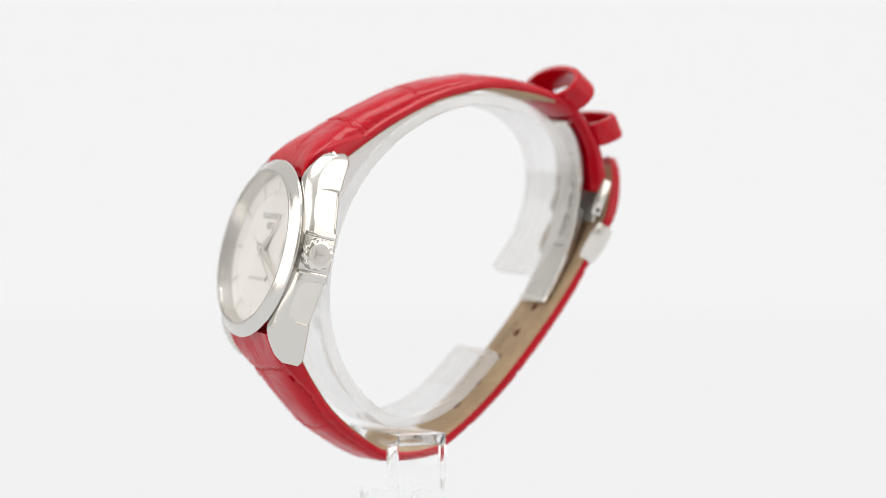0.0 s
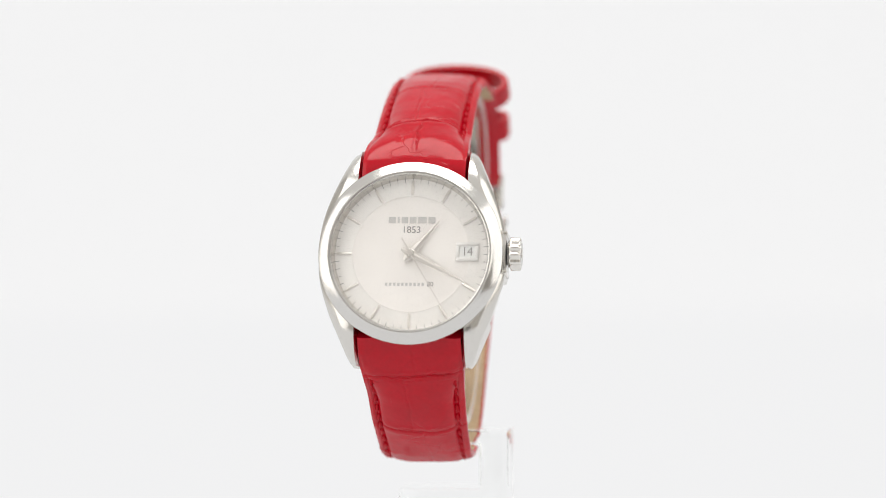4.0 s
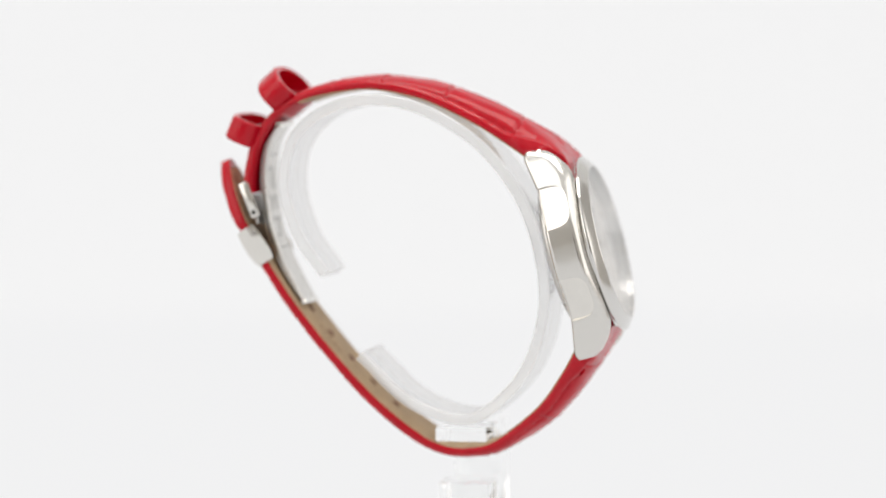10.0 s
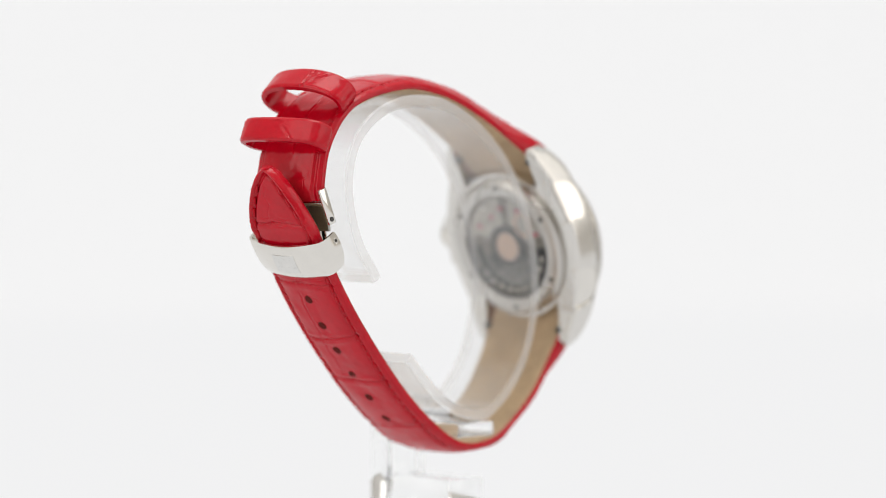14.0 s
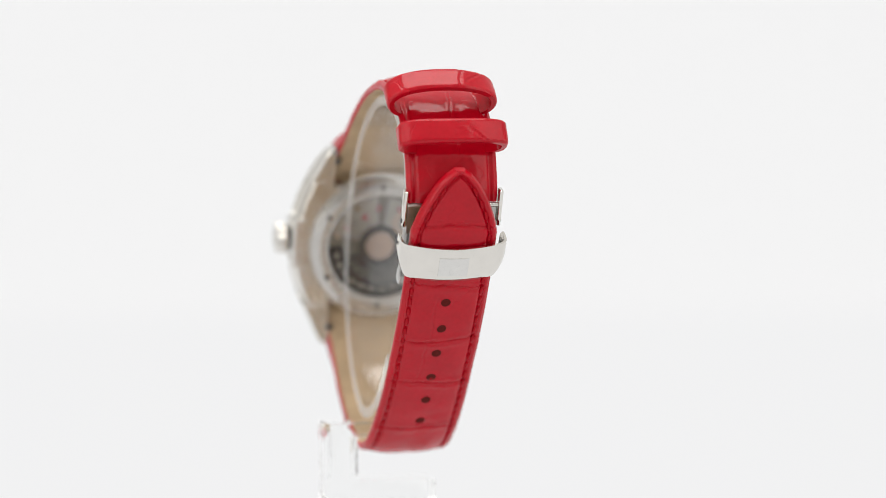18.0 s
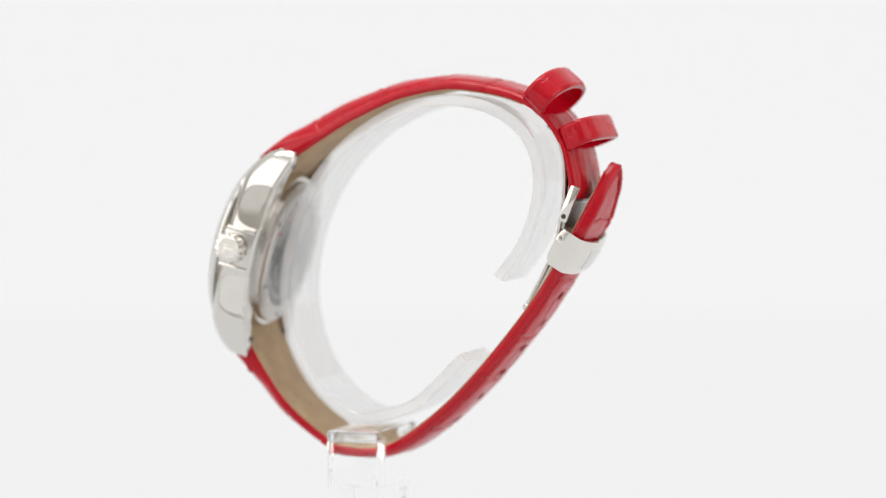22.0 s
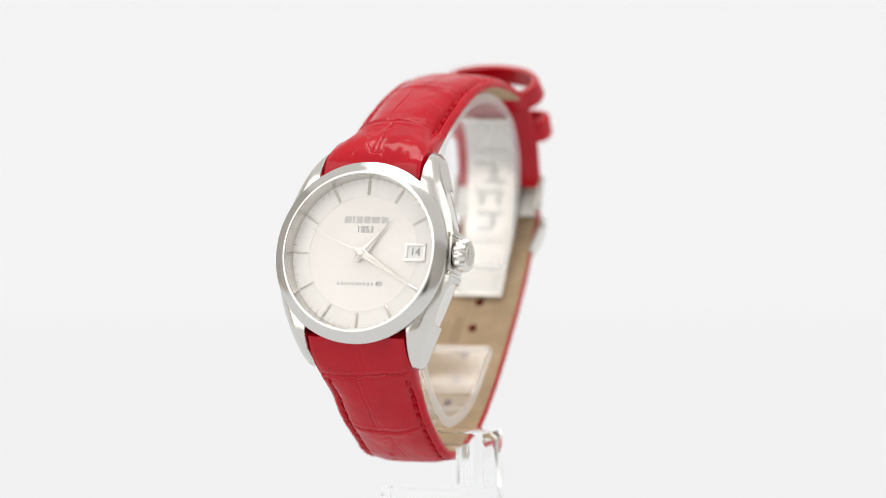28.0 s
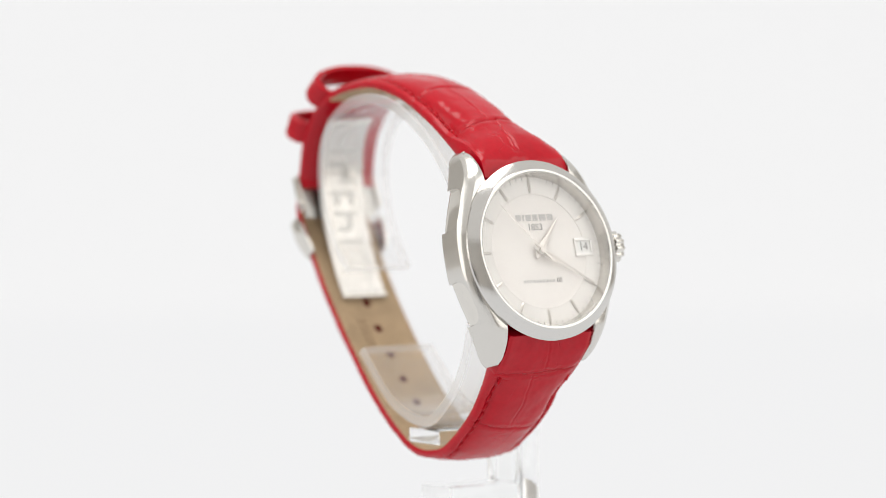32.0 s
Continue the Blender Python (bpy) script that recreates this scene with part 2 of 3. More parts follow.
# Unseen bench top, added to put a warm beige into the steel's reflections.
floor = part("floor", block(-1.25, 1.25, -1.3, 1.05, -0.06, -0.03), WOOD, None)
tagged(floor, "unseen pale wooden bench top added for beige reflections", "bench", kind="structure")
# Unseen side panels, added to dim what steel and leather reflect sideways.
for name, x in (("shade_panel_left", -1.22), ("shade_panel_right", 1.17)):
    tagged(part(name, block(x, x + 0.05, -1.25, 1.0, -0.03, 1.0), PANEL_GREY, None), "unseen grey side panel added to darken reflections", "wall", kind="structure")
# Unseen front panel, added to block light from behind the lens.
tagged(part("shade_panel_front", block(-1.17, 1.17, -1.28, -1.23, -0.03, 0.75), PANEL_GREY, None), "unseen grey front panel added to darken reflections", "wall", kind="structure")
# Unseen black panel behind the lens, added as the camera's dark reflection.
cam_panel = part("camera_panel", join(block(-0.08, 0.08, -0.775, -0.765, -0.03, 0.15, 0.01), block(-0.04, 0.04, -0.775, -0.765, 0.145, 0.19, 0.01)), BLACK, None)
tagged(cam_panel, "unseen black panel standing in for the camera in reflections", "opening", kind="structure")

# ---- display stand ----
stand = thing("display_stand", 0.0, "clear acrylic watch stand with an open C ring", "stand")
AXIS_X = 0.21


def stand_ring():
    path, s = glide([(1.67, -2.51), (2.16, -1.81), (2.40, -0.93), (2.24, -0.14), (1.67, 0.38), (0.84, 0.58), (-0.05, 0.44), (-1.04, -0.13), (-1.79, -1.01),
                     (-2.2, -2.1), (-2.26, -3.19), (-1.93, -4.18), (-1.3, -4.86), (-0.75, -5.04), (0.13, -4.74), (1.02, -3.92)], 120)
    t = frames(path)
    rings = []
    h, w, b = 0.10, 0.77, 0.03
    sec = [(-w + b, -h), (w - b, -h), (w, -h + b), (w, h - b), (w - b, h), (-w + b, h), (-w, h - b), (-w, -h + b)]
    for (y, z), (ty, tz), at in zip(path, t, s / s[-1]):
        slim = max(0.0, 1 - at / 0.35)
        rings.append([((0.13 + 0.05 * slim + x * (1 - 0.09 * slim)) * U, (y + tz * d) * U, at_z(z - ty * d)) for x, d in sec])
    bm = loft(rings)
    bm.normal_update()
    for f in bm.faces:
        if abs(f.normal.x) > 0.5 or len(f.verts) > 4:
            f.material_index = 1
    return bm


ring = part("ring", stand_ring(), RING_FACE, stand, "clear bent acrylic C ring")
ring.data.materials.append(WHITE_EDGE)
ring.visible_shadow = False


def stand_foot():
    """Bar, post and base, moulded in one piece."""
    outline = [(-0.55, -5.185), (1.64, -5.185), (1.64, -6.9), (-0.30, -6.9), (-0.30, -6.2), (1.12, -6.2), (1.12, -5.44), (-0.55, -5.44)]
    bm = loft([[(x * U, y * U, at_z(z)) for x, z in outline] for y in (-1.24, -0.32)])
    bmesh.ops.recalc_face_normals(bm, faces=bm.faces)
    bmesh.ops.bevel(bm, geom=bm.edges[:], offset=0.03 * U, segments=2, affect="EDGES", profile=0.5)
    return bm


part("foot", stand_foot(), ACRYLIC, stand, "clear acrylic foot with an upright post").visible_shadow = False

# ---- wristwatch ----
WZ = at_z(-5.75)
watch = thing("wristwatch", WZ, "steel wristwatch with silver dial and red crocodile-embossed leather strap", "watch")


def wz(z):
    return at_z(z) - WZ


TILT = radians(14.72)
# case space: x to three o'clock, y to twelve, z out of the dial; centimetres
CASE = Matrix.Translation((AXIS_X * U, -3.12 * U, wz(-1.98))) @ Matrix(((1, 0, 0, 0), (0, math.sin(TILT), -math.cos(TILT), 0), (0, math.cos(TILT), math.sin(TILT), 0), (0, 0, 0, 1))) @ Matrix.Scale(U, 4)


def cpart(name, bm, mat, parent=None, label=""):
    return part(name, transform(bm, CASE), mat, parent or watch, label)


def lerp(x, table):
    return float(np.interp(x, [p[0] for p in table], [p[1] for p in table]))


def flank_out(y):
    return sum(flank_line(abs(y) + d) for d in (-0.15, -0.1, -0.05, 0.0, 0.05, 0.1, 0.15)) / 7 if abs(y) < 1.62 else flank_line(abs(y))


def flank_line(y):
    return lerp(abs(y), [(0, 1.612), (0.3, 1.606), (0.5, 1.575), (0.8, 1.50), (1.0, 1.42), (1.2, 1.33), (1.5, 1.195), (1.70, 1.115), (1.80, 1.06), (1.86, 1.01), (1.89, 0.97)])


def flank_top(y):
    end = max(0, (abs(y) - 1.2) / 0.7)
    return 0.04 - 0.43 * end ** 2.0 - 0.10 * max(0, (abs(y) - 1.78) / 0.14)


def flank_low(y):
    end = max(0, (abs(y) - 1.2) / 0.7)
    return -0.60 - 0.13 * min(1, end * 1.3) + 0.04 * max(0, (abs(y) - 1.78) / 0.14)


# hollows of the flank: from, to, height, how square the outline is, depth, hollow along its length
HOLLOWS = [(0.47, 1.22, 0.50, 3.6, 0.068, 0.016), (-1.16, -0.41, 0.50, 3.6, 0.068, 0.016)]


def hollow_top(y, hollow):
    y0, y1, high, square = hollow[:4]
    if not y0 < y < y1:
        return None
    u = abs(2 * (y - y0) / (y1 - y0) - 1)
    return flank_low(y) + high * (1 - u ** square) ** (1 / square)


def flank_x(y, z):
    """Half width of the case at a height, before its hollows."""
    zt, zb, xo = flank_top(y), flank_low(y), flank_out(y)
    ch = 0.09 + 0.07 * (1 - min(1, max(0, (abs(y) - 1.2) / 0.7)))
    up = max(0.0, (z - (zt - 0.17)) / 0.17)
    foot = max(0.0, 1 - (z - zb) / 0.05)
    return xo - ch * (0.25 * up + 0.75 * up * up) - 0.045 * foot * foot - 0.012 * ((z - zb) / (zt - zb)) ** 2


def hollow_x(y, z, hollow):
    y0, y1, high, square, deep, bowl = hollow
    u = 2 * (y - y0) / (y1 - y0) - 1
    rise = (z - flank_low(y)) / high
    return flank_x(y, min(z, flank_top(y) - 0.17)) - deep * (1 - 0.8 * rise) - bowl * (1 - u * u)


def flank(side):
    """One side of the case with its lugs, its hollows sunk into the outer face."""
    stations = sorted({round(-1.86 + 3.74 * k / 110, 4) for k in range(111)} | {round(h[j] + e, 4) for h in HOLLOWS for j in (0, 1) for e in (-0.1, -0.06, -0.035, -0.02, -0.011, -0.005, -0.002, 0.002, 0.005, 0.011, 0.02, 0.035, 0.06, 0.1)})
    rings = []
    for y in stations:
        xi = max(0.892, math.sqrt(max(0.0, 1.37 ** 2 - y * y)))
        zb, zt = flank_low(y), flank_top(y)
        sec = [(xi, zb)]
        inside = [h for h in HOLLOWS if hollow_top(y, h) is not None]
        lip = min(hollow_top(y, inside[0]), zt - 0.02) if inside else zb + 0.3
        steps = [(zb + (lip - 0.002 - zb) * k / 14, True) for k in range(15)] + [(lip + 0.002 + (zt - lip - 0.002) * k / 16, False) for k in range(17)]
        for z, sunk in steps:
            x = min(flank_x(y, z), hollow_x(y, z, inside[0])) if sunk and inside else flank_x(y, z)
            sec.append((max(x, xi + 0.055), z))
        lip_in = 0.05 if abs(y) > 1.1 else 0.02
        sec += [(xi + lip_in, zt + 0.002), (xi, zt - 1.8 * lip_in)]
        rings.append([(side * x, y, z) for x, z in sec])
    return loft(rings)


cpart("case", join(lathe([(0.9, -0.60), (1.36, -0.60), (1.44, -0.5), (1.48, 0.0), (1.48, 0.10), (1.346, 0.10), (1.346, -0.055), (0.9, -0.055)], 120), flank(1), flank(-1)), BRUSHED, label="brushed steel case with curved lugs")


def side_facet(side, hollow):
    """The polished face that lines one hollow."""
    y0, y1 = hollow[:2]
    bm = bmesh.new()
    n, k = 72, 8
    grid = []
    for i in range(n + 1):
        y = y0 + (y1 - y0) * (0.5 - 0.5 * math.cos(math.pi * (0.02 + 0.96 * i / n)))
        low, top = flank_low(y) + 0.012, max(hollow_top(y, hollow) - 0.006, flank_low(y) + 0.014)
        grid.append([(side * (hollow_x(y, low + (top - low) * j / k, hollow) + 0.004), y, low + (top - low) * j / k) for j in range(k + 1)])
    vs = [[bm.verts.new(p) for p in r] for r in grid]
    for a, b in zip(vs, vs[1:]):
        for j in range(k):
            bm.faces.new((a[j], b[j], b[j + 1], a[j + 1]))
    r = bmesh.ops.extrude_face_region(bm, geom=bm.faces[:])
    for v in [g for g in r["geom"] if isinstance(g, bmesh.types.BMVert)]:
        v.co.x -= side * 0.02
    return bm


for side in (1, -1):
    for hollow in HOLLOWS:
        cpart("side_facet", side_facet(side, hollow), POLISHED)

bezel = cpart("bezel", lathe([(1.34, 0.02), (1.545, 0.055), (1.57, 0.065), (1.58, 0.085), (1.573, 0.115), (1.425, 0.222), (1.405, 0.228), (1.395, 0.238), (1.365, 0.242), (1.35, 0.235), (1.335, 0.17)], 192), BEZEL, label="brushed steel bezel")
crystal = cpart("crystal", lathe([(0.0, 0.205), (1.345, 0.185), (1.348, 0.238), (1.0, 0.262), (0.5, 0.277), (0.0, 0.281)], 96), GLASS, label="clear domed crystal")
crystal.visible_shadow = False
cpart("flange", lathe([(1.30, 0.004), (1.344, 0.004), (1.344, 0.175), (1.335, 0.175)], 96), SATIN)

# dial
dial = cpart("dial", disc(1.335, -0.05, 0.0, 96), DIAL, label="silver sunray dial")
def chapter():
    rings = []
    for k in range(720):
        a, d = math.pi * k / 360, 0.0022 * (k % 3 == 0)
        rings.append([(r * math.cos(a), r * math.sin(a), z) for r, z in ((1.0, -0.01), (1.33, -0.01), (1.33, 0.006 - d), (1.01, 0.006 - d), (1.0, 0.012))])
    return loft(rings, closed=False)


cpart("chapter_ring", chapter(), CHAPTER, dial, "silver ring with fine radial lines")
for x in (-0.11, 0.11):
    cpart("bar", block(x - 0.05, x + 0.05, -1.325, -1.305, 0.006, 0.009), SOFTINK, dial)


def ticks():
    out = []
    for k in range(60):
        a = radians(6 * k)
        out.append(block(-0.0038, 0.0038, 1.24, 1.315, 0.005, 0.0085, m=Matrix.Rotation(-a, 4, "Z")))
    return join(*out)


tagged(cpart("minute_marks", ticks(), INK, dial), kind="stuff")


def baton():
    w, h = 0.026, 0.035
    return loft([[(-w * q, y, 0.004), (w * q, y, 0.004), (w * q, y, h * 0.5 * p), (0, y, h * p), (-w * q, y, h * 0.5 * p)] for y, q, p in ((1.02, 0.7, 0.5), (1.05, 1, 1), (1.25, 1, 1), (1.275, 0.9, 0.6))])


index = cpart("hour_index", baton(), HAND, dial, "polished steel baton")
for k in range(1, 12):
    if k != 3:
        turn = Matrix.Rotation(-radians(30 * k), 4, "Z")
        part("hour_index", index.data, HAND, dial, m=CASE @ turn @ CASE.inverted())

date = cpart("date_window", join(block(0.768, 1.159, 0.144, 0.203, 0.004, 0.035, 0.008), block(0.768, 1.159, -0.121, -0.062, 0.004, 0.035, 0.008),
                                 block(0.768, 0.825, -0.062, 0.144, 0.004, 0.035, 0.008), block(1.102, 1.159, -0.062, 0.144, 0.004, 0.035, 0.008)), FRAME, dial, "bevelled steel date frame")
cpart("date_disc", block(0.822, 1.105, -0.065, 0.147, 0.002, 0.010), DATEWHITE, dial, "white date disc")


def lettering(text, x, y, size, z, parent, mat, spacing=1.0):
    cu = bpy.data.curves.new("lettering", "FONT")
    cu.body, cu.size, cu.align_x, cu.align_y, cu.extrude = text, size, "CENTER", "CENTER", 0.002
    cu.space_character = spacing
    tmp = new("lettering", cu)
    me = bpy.data.meshes.new_from_object(tmp.evaluated_get(bpy.context.evaluated_depsgraph_get()))
    bpy.data.objects.remove(tmp)
    me.transform(CASE @ Matrix.Translation((x, y, z)))
    me.materials.clear()
    me.materials.append(mat)
    return part("lettering", me, mat, parent)


lettering("14", 0.962, 0.041, 0.21, 0.0125, dial, INK, 0.9)
lettering("1853", -0.005, 0.417, 0.165, 0.004, dial, INK, 1.0)
lettering("80", 0.342, -0.521, 0.115, 0.004, dial, INK, 1.0)
# maker's word and calibre word as plain bars
for x0, x1 in ((-0.40, -0.28), (-0.247, -0.212), (-0.178, -0.068), (-0.036, 0.074), (0.106, 0.25), (0.282, 0.40)):
    cpart("bar", block(x0, x1, 0.535, 0.645, 0.003, 0.010, 0.002, 1), PALEINK, dial)
for k in range(10):
    x = -0.41 + 0.0695 * k
    cpart("bar", block(x - 0.021, x + 0.021, -0.55, -0.495, 0.003, 0.005), PALEINK, dial)


def tapered_hand(length, base, tail, z, angle, name, label):
    w = base
    outline = [(-0.035, -tail), (0.035, -tail), (w, -0.02), (w * 0.85, 0.12), (w * 0.45, length * 0.5), (0.008, length), (-0.008, length), (-w * 0.45, length * 0.5), (-w * 0.85, 0.12), (-w, -0.02)]
    bm = bmesh.new()
    low = [bm.verts.new((x, y, z)) for x, y in outline]
    up = [bm.verts.new((x * 0.8, y, z + 0.010)) for x, y in outline]
    ridge = [bm.verts.new((0, -tail, z + 0.022)), bm.verts.new((0, length * 0.98, z + 0.014))]
    n = len(outline)
    bm.faces.new(list(reversed(low)))
    for i in range(n):
        bm.faces.new((low[i], low[(i + 1) % n], up[(i + 1) % n], up[i]))
    bm.faces.new([up[1], up[2], up[3], up[4], up[5], ridge[1], ridge[0]])
    bm.faces.new([up[6], up[7], up[8], up[9], up[0], ridge[0], ridge[1]])
    bm.faces.new([up[0], up[1], ridge[0]])
    bm.faces.new([up[5], up[6], ridge[1]])
    ob = part(name, transform(bm, Matrix.Scale(U, 4)), HAND, watch, label, smooth=False)
    ob.matrix_basis = DIAL_AT @ Matrix.Rotation(-radians(angle), 4, "Z")
    return ob


DIAL_AT = CASE @ Matrix.Scale(1 / U, 4)
hour_hand = tapered_hand(0.74, 0.085, 0.17, 0.05, 39.7, "hour_hand", "polished steel hour hand")
minute_hand = tapered_hand(1.16, 0.075, 0.17, 0.085, 120.0, "minute_hand", "slim polished steel minute hand")
second_hand = part("second_hand", transform(join(loft([[(-q, y, 0.122), (q, y, 0.122), (q, y, 0.132), (-q, y, 0.132)] for y, q in ((-0.30, 0.016), (-0.05, 0.014), (0.3, 0.010), (1.10, 0.006))]), disc(0.05, 0.118, 0.14, 24)), Matrix.Scale(U, 4)), HAND, watch, "thin steel second hand")
cpart("hand_cap", disc(0.062, 0.0, 0.117, 32, 0.01), SATIN)


# crown
def crown():
    rings = []
    n = 12 * 8
    for x, q in ((1.668, 0.88), (1.678, 0.98), (1.695, 1.0), (1.825, 1.0), (1.855, 0.93), (1.862, 0.84)):
        ring = []
        for k in range(n):
            a = 2 * math.pi * k / n
            r = 0.285 * q - (0.032 * (0.5 + 0.5 * math.cos(12 * a)))
            ring.append((x, 0.05 + r * math.cos(a), -0.22 + r * math.sin(a)))
        rings.append(ring)
    return loft(rings)


def turned_x(x0, x1, r, steps=40, bev=0.01):
    return transform(disc(r, x0, x1, steps, bev), Matrix.Translation((0, 0.05, -0.22)) @ Matrix.Rotation(math.pi / 2, 4, "Y"))


crown_ob = cpart("crown", crown(), POLISHED, label="fluted steel crown")
# The stem's black paints the shade in the gap behind the crown.
cpart("crown_stem", turned_x(1.4, 1.68, 0.19), BLACK, crown_ob, "crown stem coloured black for the gap's shade")
for x in (1.642, 1.656):
    cpart("stem_rib", turned_x(x, x + 0.008, 0.235, 40, 0.003), SATIN, crown_ob)
cpart("crown_disc", turned_x(1.85, 1.870, 0.19, 32, 0.006), SATIN, crown_ob)
cpart("crown_emblem", join(block(1.866, 1.876, -0.03, 0.13, -0.17, -0.14), block(1.866, 1.876, 0.035, 0.065, -0.30, -0.17)), POLISHED, crown_ob)
cpart("crown_seat", block(1.50, 1.614, -0.248, 0.348, -0.55, 0.0, 0.01), SATIN)
for y0, y1 in ((-0.32, -0.25), (0.35, 0.42)):
    cpart("crown_guard", block(1.50, 1.628, y0, y1, -0.55, -0.02, 0.012), POLISHED)

# back of the case, with the movement behind glass
back = cpart("case_back", lathe([(0.97, -0.60), (1.30, -0.60), (1.29, -0.68), (1.22, -0.735), (1.05, -0.75), (0.98, -0.735)], 96), BACKSTEEL, label="steel case back with display window")
for k in range(6):
    a = radians(60 * k + 30)
    cpart("notch", disc(0.05, -0.747, -0.742, 12, m=Matrix.Translation((1.13 * math.cos(a), 1.13 * math.sin(a), 0))), DARKSTEEL, back)
pane = cpart("back_window", disc(0.985, -0.735, -0.715, 72), GLASS, back)
pane.visible_shadow = False
cpart("movement_plate", disc(0.97, -0.63, -0.59, 72), PLATE, back, "silver plated movement")


def sector(r0, r1, a0, a1, z0, z1, steps=48):
    rings = []
    for k in range(steps + 1):
        a = radians(a0 + (a1 - a0) * k / steps)
        c, s = math.cos(a), math.sin(a)
        rings.append([(r0 * c, r0 * s, z0), (r1 * c, r1 * s, z0), (r1 * c, r1 * s, z1), (r0 * c, r0 * s, z1)])
    return loft(rings)


cpart("rotor", join(sector(0.70, 0.95, 180, 360, -0.70, -0.665), sector(0.2, 0.72, 200, 340, -0.695, -0.672)), ROTOR, back, "dark half-moon winding rotor")
cpart("rotor_ring", join(*[sector(0.78, 0.86, a, a + 9, -0.703, -0.699, 6) for a in range(190, 350, 14)]), BRIDGE, back)
for r, a0, a1 in ((0.42, 215, 300), (0.52, 205, 335), (0.61, 230, 338), (0.67, 203, 280)):
    cpart("rotor_groove", sector(r, r + 0.022, a0, a1, -0.700, -0.696, 30), BRIDGE, back)
cpart("bearing", lathe([(0.28, -0.66), (0.40, -0.66), (0.40, -0.705), (0.28, -0.705)], 40), DARKSTEEL, back)
cpart("bearing_core", disc(0.265, -0.70, -0.64, 40, 0.01), BRASS, back, "copper-toned rotor bearing")
cpart("bridge", sector(0.35, 0.93, 15, 85, -0.66, -0.63), BRIDGE, back, "brushed silver bridge")
cpart("bridge", sector(0.32, 0.90, 100, 165, -0.655, -0.63), BRIDGE, back, "brushed silver bridge")
cpart("balance_wheel", lathe([(0.17, -0.665), (0.22, -0.665), (0.22, -0.685), (0.17, -0.685)], 36, Matrix.Translation((-0.45, 0.42, 0))), BRASS, back, "brass balance wheel")
for x, y in ((0.30, 0.55), (0.62, 0.35), (-0.35, 0.68), (-0.72, 0.25), (0.05, 0.72)):
    cpart("jewel", disc(0.045, -0.64, -0.672, 16, m=Matrix.Translation((x, y, 0))), JEWEL, back)
for x, y in ((0.45, 0.72), (0.8, 0.2), (-0.6, 0.6)):
    cpart("screw", disc(0.05, -0.64, -0.68, 16, m=Matrix.Translation((x, y, 0))), POLISHED, back)

for y in (1.62, -1.56):
    for side in (-1, 1):
        cpart("spring_bar", rod((side * 0.80, y, -0.64), (side * 0.93, y, -0.64), 0.075), DARKSTEEL)

# ---- leather strap ----
STRAP_X = 0.24
UPPER = [(-2.63, -0.80, 0.32), (-2.47, -0.56, 0.47), (-2.20, -0.28, 0.51), (-1.86, -0.06, 0.485), (-1.2, 0.32, 0.43), (-0.46, 0.64, 0.355), (0.05, 0.79, 0.31), (0.83, 0.89, 0.25),
         (1.63, 0.79, 0.22), (2.2, 0.61, 0.2), (2.55, 0.37, 0.2), (2.80, 0.06, 0.2), (2.98, -0.27, 0.22), (3.06, -0.63, 0.22), (3.10, -0.92, 0.23), (3.07, -1.10, 0.20)]
LOWER = [(-3.27, -3.30, 0.42), (-3.05, -3.82, 0.42), (-2.71, -4.38, 0.38), (-2.24, -4.95, 0.32), (-1.46, -5.505, 0.24), (-0.97, -5.64, 0.22), (-0.47, -5.62, 0.22),
         (0.04, -5.40, 0.24), (0.79, -4.82, 0.24), (1.53, -4.05, 0.24), (2.27, -3.14, 0.24), (2.78, -2.38, 0.24), (3.18, -1.65, 0.22), (3.43, -1.1, 0.21), (3.63, -0.52, 0.19)]


